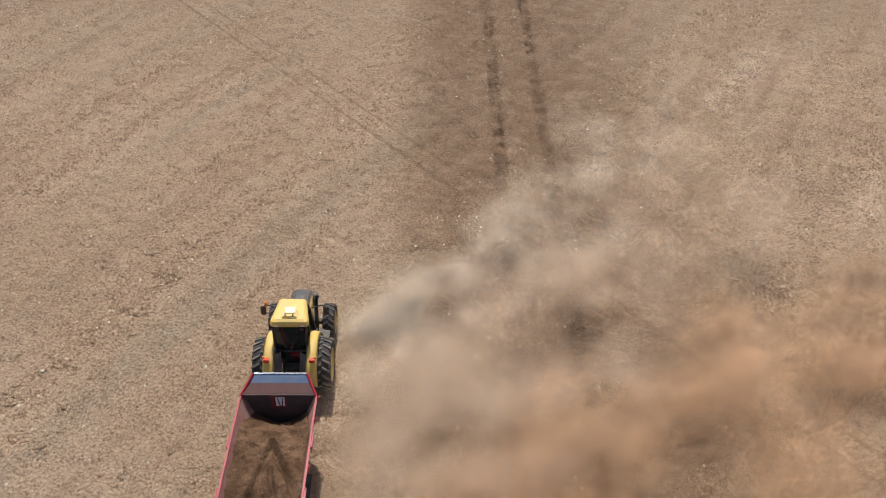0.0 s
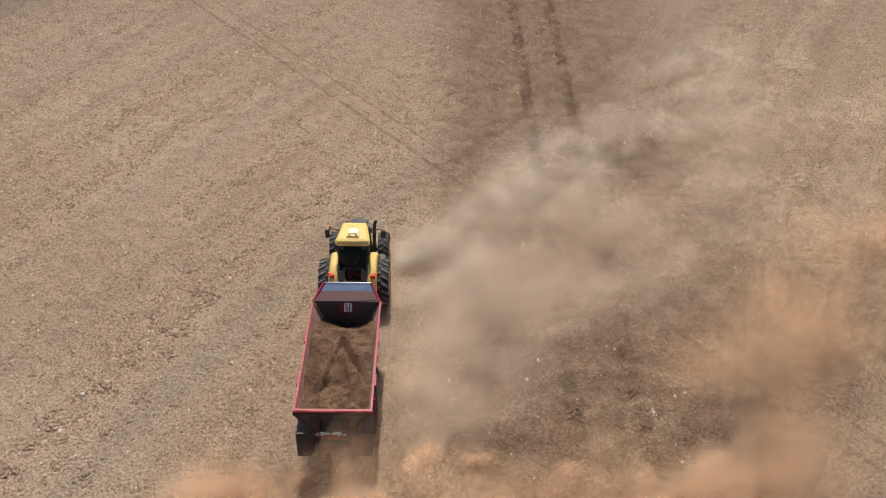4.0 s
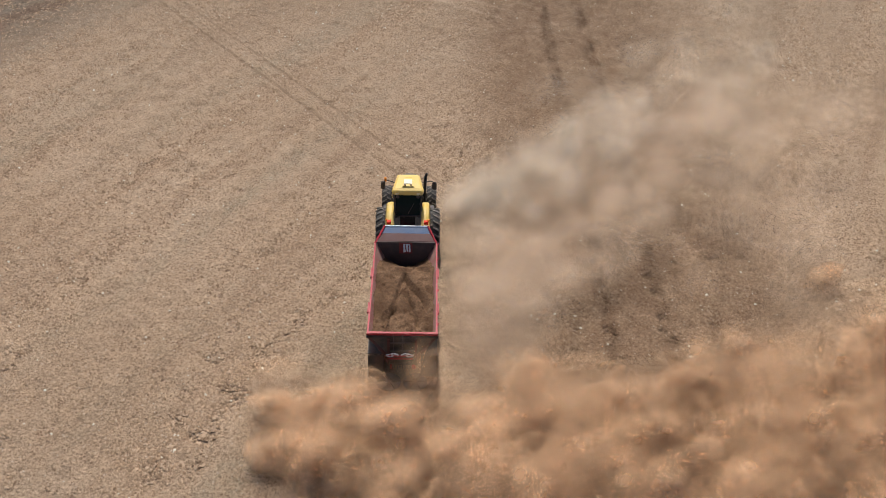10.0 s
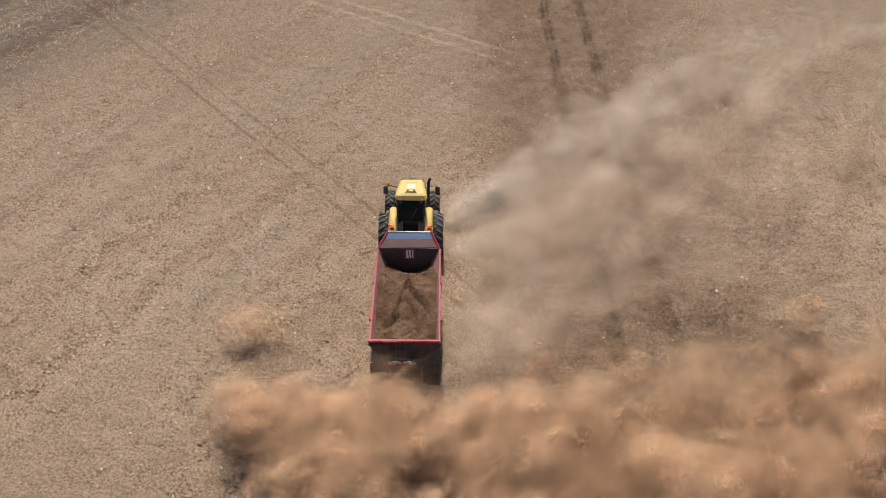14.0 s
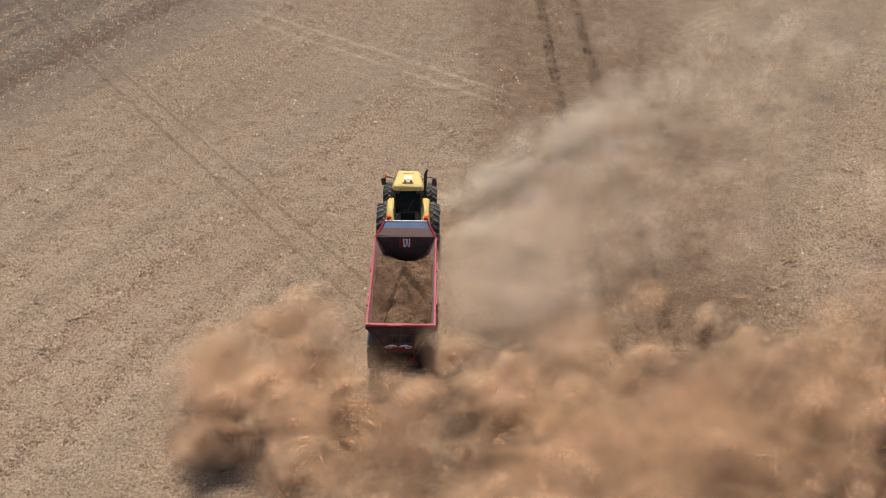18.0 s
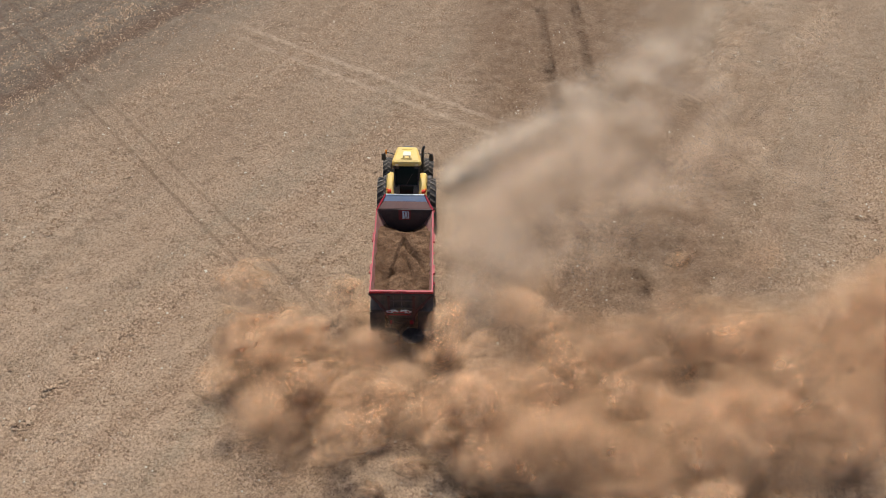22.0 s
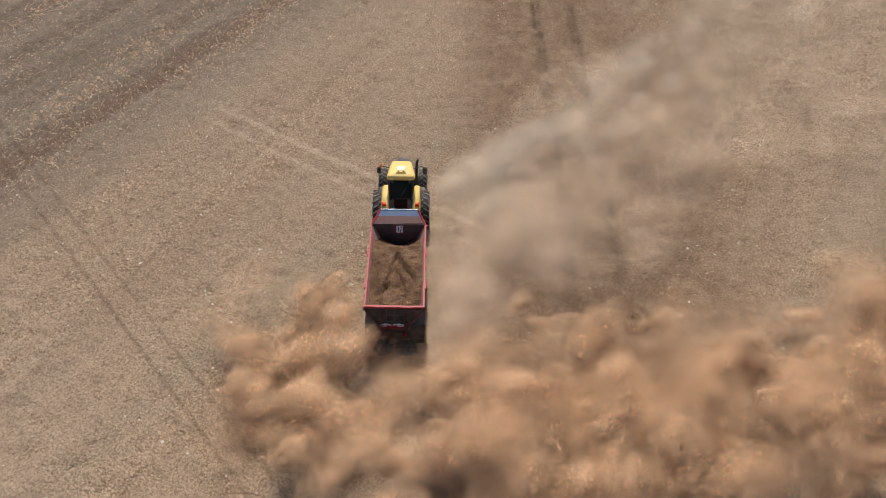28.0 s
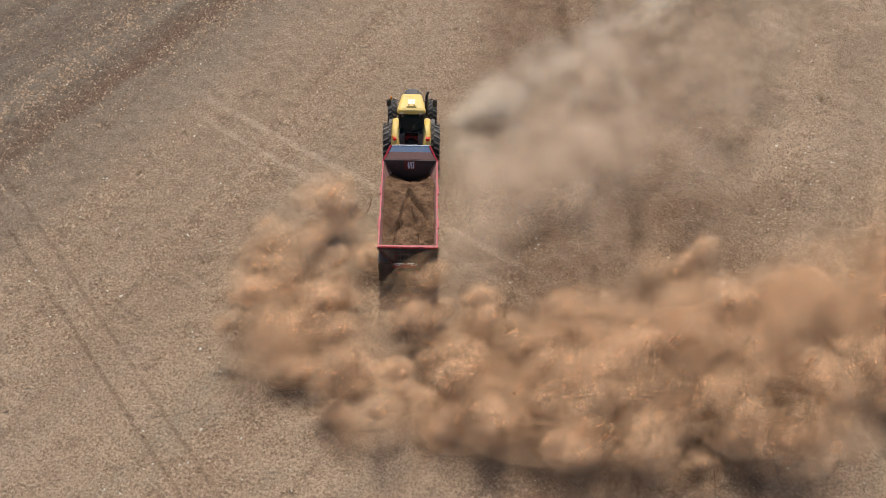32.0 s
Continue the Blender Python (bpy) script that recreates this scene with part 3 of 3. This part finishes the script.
def build_tractor():
    t = thing("tractor", "yellow farm tractor with black cab glass and ribbed tyres, dusty", "tractor")
    ax, fx = 8.35, 10.95
    # chassis and hood
    part("chassis", box(B(), (0, 9.9, 0.95), (0.62, 4.6, 0.55), bevel=0.06), BLACK, t, "black chassis")
    hood = B()
    rings = []
    for y, w, z0, z1 in ((9.55, 0.46, 1.15, 2.10), (10.2, 0.45, 1.15, 2.12), (10.9, 0.42, 1.10, 2.04), (11.4, 0.36, 1.05, 1.84), (11.62, 0.28, 1.05, 1.58)):
        rings.append([(-w, y, z0), (-w, y, z1 - 0.22), (-w * 0.72, y, z1 - 0.05), (0, y, z1), (w * 0.72, y, z1 - 0.05), (w, y, z1 - 0.22), (w, y, z0)])
    loft(hood, rings)
    hood = smooth(part("hood", hood, YELLOW, t, "yellow engine hood"))
    part("hood_top", loft(B(), [[(-0.38, y, z - 0.13), (-0.30, y, z - 0.02), (-0.16, y, z + 0.03), (0.16, y, z + 0.03), (0.30, y, z - 0.02), (0.38, y, z - 0.13)] for y, z in ((9.7, 2.08), (10.3, 2.10), (10.9, 2.06), (11.3, 1.96), (11.55, 1.80))]), GREY, hood, "dark grey hood top")
    part("grille", box(B(), (0, 11.64, 1.25), (0.5, 0.05, 0.5), bevel=0.02), BLACK, hood)
    part("front_weight", box(B(), (0, 12.15, 0.85), (0.9, 0.5, 0.45), bevel=0.08), GREY, t)
    # cab
    z0, z1 = 1.35, 2.92
    cab = part("cab", loft(B(), [[(-0.52, 8.02, z0), (0.52, 8.02, z0), (0.66, 9.7, z0), (-0.66, 9.7, z0)], [(-0.58, 8.34, z1), (0.58, 8.34, z1), (0.50, 9.45, z1), (-0.50, 9.45, z1)]]), GLASS, t, "dark glazed cab")
    for x, y, xx, yy in ((-0.53, 8.00, -0.59, 8.32), (0.53, 8.00, 0.59, 8.32), (-0.67, 9.71, -0.51, 9.46), (0.67, 9.71, 0.51, 9.46), (-0.60, 8.8, -0.56, 8.85), (0.60, 8.8, 0.56, 8.85)):
        part("cab_post", rod(B(), (x, y, z0), (xx, yy, z1), 0.045, 8), BLACK, cab)
    part("rear_window_frame", box(B(), (0, 8.10, 1.90), (1.06, 0.06, 0.06)), BLACK, cab)
    part("wiper", rod(B(), (0.0, 8.11, 2.0), (0.26, 8.20, 2.5), 0.015, 6), BLACK, cab)
    for s in (-1, 1):
        part("work_lamp", box(B(), (s * 0.44, 8.22, 2.84), (0.16, 0.10, 0.12), bevel=0.02), BLACK, cab)
    # roof: wider at the rear, rounded corners, with a hatch
    outline = []
    for cx, cy, a in ((0.53, 8.38, -90), (0.36, 9.36, 0), (-0.36, 9.36, 90), (-0.53, 8.38, 180)):
        outline += arc((cx, cy), 0.14, a, a + 90, 4)
    rings = [[(x * k, 8.85 + (y - 8.85) * k, z) for x, y in outline] for k, z in ((0.98, 2.90), (1.03, 2.96), (1.03, 3.06), (0.97, 3.14), (0.80, 3.19))]
    roof = part("roof", loft(B(), rings), YELLOW, t, "yellow cab roof")
    part("roof_rib", box(B(), (0, 9.22, 3.18), (0.50, 0.08, 0.05), bevel=0.02), YELLOW, roof)
    hatch = part("hatch", box(B(), (0, 8.68, 3.22), (0.52, 0.56, 0.08), bevel=0.03), YELLOW, roof, "raised yellow hatch")
    part("hatch_cover", box(B(), (0.0, 8.74, 3.275), (0.36, 0.34, 0.03), bevel=0.01), CREAM, hatch, "pale sun-bleached cover")
    for s in (-1, 1):
        part("hatch_knob", rod(B(), (s * 0.13, 8.48, 3.25), (s * 0.13, 8.48, 3.30), 0.03, 8), BLACK, hatch)
        part("roof_lamp", box(B(), (s * 0.46, 8.24, 3.00), (0.18, 0.06, 0.10), bevel=0.015), CREAM, roof)
    # fenders with lamps
    for s in (-1, 1):
        rings = []
        for y, z in arc((ax, 0.98), 1.22, 20, 172, 12):
            rings.append([(s * 0.56, y, z - 0.12), (s * 0.62, y, z - 0.02), (s * 0.74, y, z + 0.01), (s * 0.88, y, z - 0.02), (s * 0.97, y, z - 0.12), (s * 0.88, y, z - 0.07), (s * 0.62, y, z - 0.07)])
        fen = smooth(part("fender", loft(B(), rings), YELLOW, t, "yellow rounded rear fender"))
        part("fender_side", slab(B(), [(s * 0.575, y, z) for y, z in arc((ax, 0.98), 1.14, 20, 172, 10)], 0.03 * s), TAN, fen, "dusty dark inner fender side")
        part("fender_skirt", slab(B(), [(s * 0.57, ax - 0.62, 2.02), (s * 0.33, ax - 0.42, 2.02), (s * 0.30, ax - 0.86, 1.30), (s * 0.57, ax - 1.05, 1.30)], 0.03 * s), TAN, fen, "dusty dark skirt inside the fender")
        part("tail_lamp", box(B(), (s * 0.80, ax - 0.84, 2.0), (0.19, 0.16, 0.14), bevel=0.02), LAMP, fen, "red tail lamp")
        part("turn_lamp", box(B(), (s * 0.90, ax - 0.76, 2.06), (0.10, 0.10, 0.10), bevel=0.02), AMBER, fen, "amber turn lamp")
        part("step", box(B(), (s * 0.95, 9.75, 1.15), (0.42, 0.40, 0.06), bevel=0.015), BLACK, t)
        part("tank", box(B(), (s * 0.72, 9.75, 0.85), (0.36, 0.9, 0.55), bevel=0.08), BLACK, t)
        m = part("mirror_arm", pipe(B(), [(s * 0.56, 9.40, 2.76), (s * 0.95, 9.55, 2.78), (s * 1.12, 9.55, 2.72)], 0.022), BLACK, t)
        part("mirror", box(B(), (s * 1.14, 9.55, 2.52), (0.20, 0.08, 0.40), bevel=0.03), BLACK, m, "black mirror")
        part("grab_rail", pipe(B(), [(s * 0.74, 9.66, 1.2), (s * 0.80, 9.75, 1.9), (s * 0.72, 9.66, 2.2)], 0.02), BLACK, t)
    part("exhaust", rod(B(), (0.70, 9.85, 1.4), (0.74, 9.95, 2.72), 0.075, 12), BLACK, t, "upright black exhaust")
    part("exhaust_tip", pipe(B(), [(0.74, 9.95, 2.70), (0.77, 9.97, 2.80), (0.83, 9.99, 2.88)], 0.06, 10), BLACK, t)
    part("beacon", rod(B(), (-1.02, 9.55, 2.74), (-1.02, 9.55, 2.92), 0.05, 10), AMBER, t, "amber beacon")
    # rear linkage
    part("rear_axle", rod(B(), (-1.0, ax, 0.98), (1.0, ax, 0.98), 0.16, 12), BLACK, t)
    part("gearbox", box(B(), (0, ax - 0.25, 1.0), (0.55, 1.0, 0.75), bevel=0.08), BLACK, t)
    for s in (-1, 1):
        part("lift_arm", box(B(), (s * 0.38, ax - 0.85, 0.75), (0.10, 1.1, 0.12), Matrix.Rotation(radians(8), 4, "X"), bevel=0.02), BLACK, t)
        part("lift_rod", rod(B(), (s * 0.38, ax - 0.9, 0.8), (s * 0.34, ax - 0.45, 1.5), 0.035), STEEL, t)
    part("hitch", box(B(), (0, ax - 1.05, 0.70), (0.30, 0.30, 0.30), bevel=0.04), BLACK, t)
    for k in range(4):
        x = -0.15 + k * 0.1
        part("hydraulic_hose", pipe(B(), [(x, ax - 0.75, 1.2), (x * 0.8, ax - 1.15, 1.30), (x * 0.5, ax - 1.6, 1.05)], 0.02), BLACK, t)
    part("front_axle", rod(B(), (-0.95, fx, 0.70), (0.95, fx, 0.70), 0.12, 10), BLACK, t)
    ws = [wheel(t, s * 1.09, ax, 0.98, 0.62, 20, YELLOW, "yellow rear wheel") for s in (-1, 1)]
    ws += [wheel(t, s * 1.03, fx, 0.70, 0.46, 18, YELLOW, "yellow front wheel") for s in (-1, 1)]
    return t, ws


# ---- dust ----
def puff_mesh(seed, name, material, flakes, broad, squash=0.8):
    """One billow: soft curved flakes at random turns, packed round a centre; unit radius."""
    rng = np.random.default_rng(seed)
    co, fs, uvs = [], [], []
    seg = 8
    for k in range(flakes):
        d = rng.normal(size=3)
        d /= np.linalg.norm(d)
        c = d * rng.uniform(0.05, 0.45 if broad else 0.70) * np.array([1, 1, squash])
        nrm = d * 0.7 + rng.normal(size=3) * 0.55
        nrm /= np.linalg.norm(nrm)
        side = np.cross(nrm, [0.3, 0.5, 0.8])
        side /= np.linalg.norm(side)
        up = np.cross(nrm, side)
        r = rng.uniform(0.75, 1.05) if broad else rng.uniform(0.45, 0.78)
        o = len(co)
        co.append(c + nrm * r * 0.25)
        uvs.append((0.5, 0.5))
        for rr, lift in ((0.55, 0.17), (1.0, -0.12)):
            for i in range(seg):
                a = 2 * math.pi * i / seg
                co.append(c + (side * math.cos(a) + up * math.sin(a)) * r * rr + nrm * r * lift)
                uvs.append((0.5 + 0.5 * rr * math.cos(a), 0.5 + 0.5 * rr * math.sin(a)))
        for i in range(seg):
            j = (i + 1) % seg
            fs.append((o, o + 1 + i, o + 1 + j))
            fs.append((o + 1 + i, o + 1 + seg + i, o + 1 + seg + j))
            fs.append((o + 1 + i, o + 1 + seg + j, o + 1 + j))
    fs = np.array(fs)
    me = mesh_from(np.array(co), fs, name)
    lay = me.uv_layers.new(name="soft")
    lay.data.foreach_set("uv", np.array(uvs, np.float32)[fs.ravel()].ravel())
    me.polygons.foreach_set("use_smooth", np.ones(len(fs), bool))
    me.materials.append(material)
    return me


def drive_at(t):
    """Place of the hopper's rear edge at t seconds; before the start it came at the same pace."""
    for (t0, x0, y0, h0), (t1, x1, y1, h1) in zip(DRIVE, DRIVE[1:]):
        if t <= t1 or t1 == 32.0:
            k = (t - t0) / (t1 - t0)
            return x0 + (x1 - x0) * k, y0 + (y1 - y0) * k
    return DRIVE[-1][1:3]


def eased(k):
    k = min(max(k, 0.0), 1.0)
    return k * k * (3 - 2 * k)


def blown(ob, born, place, wind, height, sink, spin, tau, quick, life, lift):
    """Keys a billow: it lies in the soil, is thrown up when the vehicle passes, gathers speed with the wind, drifts and settles."""
    x, y = place
    rows = []
    times = [0.0, 32.0] + [born + d for d in (-quick, -quick * 0.3, 0.4 * quick, quick, 2.0, 4.0, 8.0, 14.0, life, life + 1.3, life + 2.6)]
    for t in sorted({round(min(max(v, 0.0), 32.0), 1) for v in times}):
        k = max(t - born, 0.0)
        up = eased((t - born + quick) / (1.6 * quick)) * (1 - eased((k - life) / 2.6))
        z = sink + (height + lift * min(k, 8.0) - sink) * up
        go = k - tau * (1 - math.exp(-k / tau))
        rows.append((t, pose(x + wind[0] * go, y + wind[1] * go, z, spin[0] * 40 + spin[1] * min(k, 12) * 4, spin[2] * min(k, 12) * 4, 35 + spin[1] * 40)))
    walk(ob, rows)


def build_dust():
    rng = random.Random(21)
    made, forms = [], {}
    for mat, key in ((DUST_BROWN, "b"), (DUST_THIN, "t"), (DUST_PALE, "p"), (DUST_HAZE, "h")):
        for size in (0.8, 1.1, 1.5, 2.0, 2.7, 3.8):
            for v in range(3):
                me = puff_mesh(17 + v * 7 + int(size * 10), "dust_puff", mat, {"b": 15, "t": 6, "p": 6, "h": 5}[key], key != "b")
                me.transform(Matrix.Diagonal((size * (1.15 + 0.2 * v), size, size * (0.95 - 0.1 * v), 1)))
                forms[key, size, v] = me
    # brown dust off the spinners: a lobe on the windward side, a low wake, and the mass that drifts away downwind
    born, k, per = -13.0, 0, 60
    while born < 32.0:
        born += 1 / 40.0
        late, last = min(max((born - 10.5) / 5.0, 0.0), 1.0), min(max((born - 24.0) / 4.0, 0.0), 1.0)
        working = born > -0.8
        where = rng.random()
        if not working and where > 0.18:
            continue
        kind, life = "b", 40.0
        wind = (rng.uniform(2.3, 3.0), rng.uniform(2.4, 2.9))
        if not working:
            u, v = rng.uniform(1.2, 7.0), rng.uniform(-3.0, 5.0)
            kind, size, tau = "t", rng.choice((2.0, 2.7)), rng.uniform(0.5, 2.5)
            high = size * rng.uniform(0.2, 0.7)
        elif where < 0.38:
            reach = 4.7 + 2.7 * late
            u = -2.0 - (reach - 2.0) * rng.random() ** 0.75
            v = rng.uniform(-3.0 - 0.8 * (u + reach), -1.0 + 1.3 * late + 0.8 * last)
            size, tau = rng.choice((0.8, 0.8, 1.1, 1.1, 1.5)), rng.uniform(1.6, 4.2)
            high = size * rng.uniform(0.2, 0.8) if rng.random() < 0.6 else rng.uniform(1.0, 2.3)
            life = rng.uniform(2.6, 4.0) if v > -1.6 else rng.uniform(4.0, 9.0)
            if rng.random() < 0.30:
                kind, size = "t", rng.choice((1.5, 2.0))
        elif where < 0.46:
            # the thin crest of the lobe, thrown well forward once the discs run full
            if late < 0.6:
                continue
            u, v = rng.uniform(-7.3, -3.3), rng.uniform(-0.4, 3.3 + 1.8 * last)
            kind, size, tau = rng.choice("tb"), rng.choice((1.1, 1.5, 1.5)), rng.uniform(1.8, 3.2)
            high, life = rng.uniform(0.7, 1.9), rng.uniform(1.6, 2.8)
        elif where < 0.59:
            u = rng.uniform(-2.2, 4.5)
            v = rng.uniform(-6.5, -2.3 if u < 1.6 else -1.2)
            size, tau = rng.choice((0.8, 0.8, 1.1)), rng.uniform(2.0, 4.5)
            high = size * rng.uniform(0.1, 0.5)
            if rng.random() < 0.3:
                kind, size = "t", 1.1
        else:
            u = rng.uniform(1.8, 8.5)
            v = rng.uniform(-6.8, -3.6 + 0.45 * u)
            size, tau = rng.choice((0.8, 1.1, 1.1, 1.5, 2.0)), rng.uniform(1.5, 4.8)
            high = size * rng.uniform(0.3, 0.8) if rng.random() < 0.62 or size < 1.0 else rng.uniform(1.0, 2.1)
            if rng.random() < (0.75 if v > 0.45 * u - 5.0 else 0.30):
                kind, size = "t", rng.choice((2.0, 2.7))
        if born < 0 and u + wind[0] * (-born - tau) > 30:
            continue
        if k % per == 0:
            bank = thing("spreader_dust", "billowing brown dust thrown up behind the spreader", "dust cloud", "dust behind the spreader")
        k += 1
        cx, cy = drive_at(born)
        ob = new("puff", forms[kind, size, rng.randrange(3)])
        ob.parent = bank
        made.append((ob, born, (cx + u, cy + v), wind, high, -size * 1.2 - 0.5, [rng.uniform(-1, 1) for _ in range(3)], tau, 0.45, life, 0.05))
    # pale dust off the wheels: small billows that soon settle, wide thin ones that go on
    born, k, per = -13.0, 0, 60
    while born < 32.0:
        if k % per == 0:
            bank = thing("wheel_dust", "thin pale dust plume blown off the tractor wheels", "dust cloud", "dust from the wheels")
        k += 1
        born += 1 / 38.0
        cx, cy = drive_at(born)
        place, pace = rng.random(), rng.uniform(0.55, 1.3)
        if place < 0.48:
            u, v, go = 1.2, rng.uniform(10.3, 11.2), 2.3
        elif place < 0.64:
            u, v, go = 1.4, rng.uniform(7.2, 8.6), 2.0
        else:
            u, v, go = 1.4, rng.uniform(0.4, 7.0), 1.4
        kind = "p" if place < 0.64 else "h"
        size = rng.choice((0.8, 0.8, 0.8, 1.1, 1.1, 1.5, 2.0) if kind == "p" else (1.1, 1.5, 2.0, 2.7))
        wide = 0.12 + 0.22 * size
        late_up = 0.1 + (0.65 if kind == "p" else 0.30) * max(size - 0.9, 0.0)
        side = 2.3 if kind == "p" else 1.7
        ob = new("puff", forms[kind, size, rng.randrange(3)])
        ob.parent = bank
        made.append((ob, born + late_up, (cx + u + size * 0.35 + 0.7 * side * late_up, cy + v + 2.9 * late_up * pace), (side * pace + rng.uniform(-wide, wide), 1.5 + go * pace + rng.uniform(-wide, wide)), size * rng.uniform(0.3, 0.8), -size * 1.2 - 0.5, [rng.uniform(-1, 1) for _ in range(3)], 0.5, 0.3 + late_up, 2.2 + 3.0 * size * rng.uniform(0.7, 1.3), 0.14))
    return made


build_ground()
build_clods()
spreader, spreader_wheels = build_spreader()
load = build_load()
tractor, tractor_wheels = build_tractor()
PUFFS = build_dust()
build_track(7.6, -12, 100, 0.60, "old tyre track pressed into brown soil")
build_track(10.0, -12, 100, 0.60, "old tyre track pressed into brown soil")
build_track(0.42, -12, 8.3, 0.62, "fresh tyre track with lug marks")
build_track(-1.80, -12, 8.3, 0.62, "fresh tyre track with lug marks")


def motions():
    rows = [(t, pose(x, y, 0, 0, 0, h)) for t, x, y, h in DRIVE]
    for ob in (spreader, load, tractor):
        walk(ob, rows)
    for w in spreader_wheels + tractor_wheels:
        place, r = w.location.copy(), w.location.z
        turn = []
        for k in range(41):
            t = 32.0 * k / 40
            turn.append((t, pose(*place, -math.degrees((drive_at(t)[1] - DRIVE[0][2]) / r))))
        walk(w, turn)
    for puff in PUFFS:
        blown(*puff)


motions()
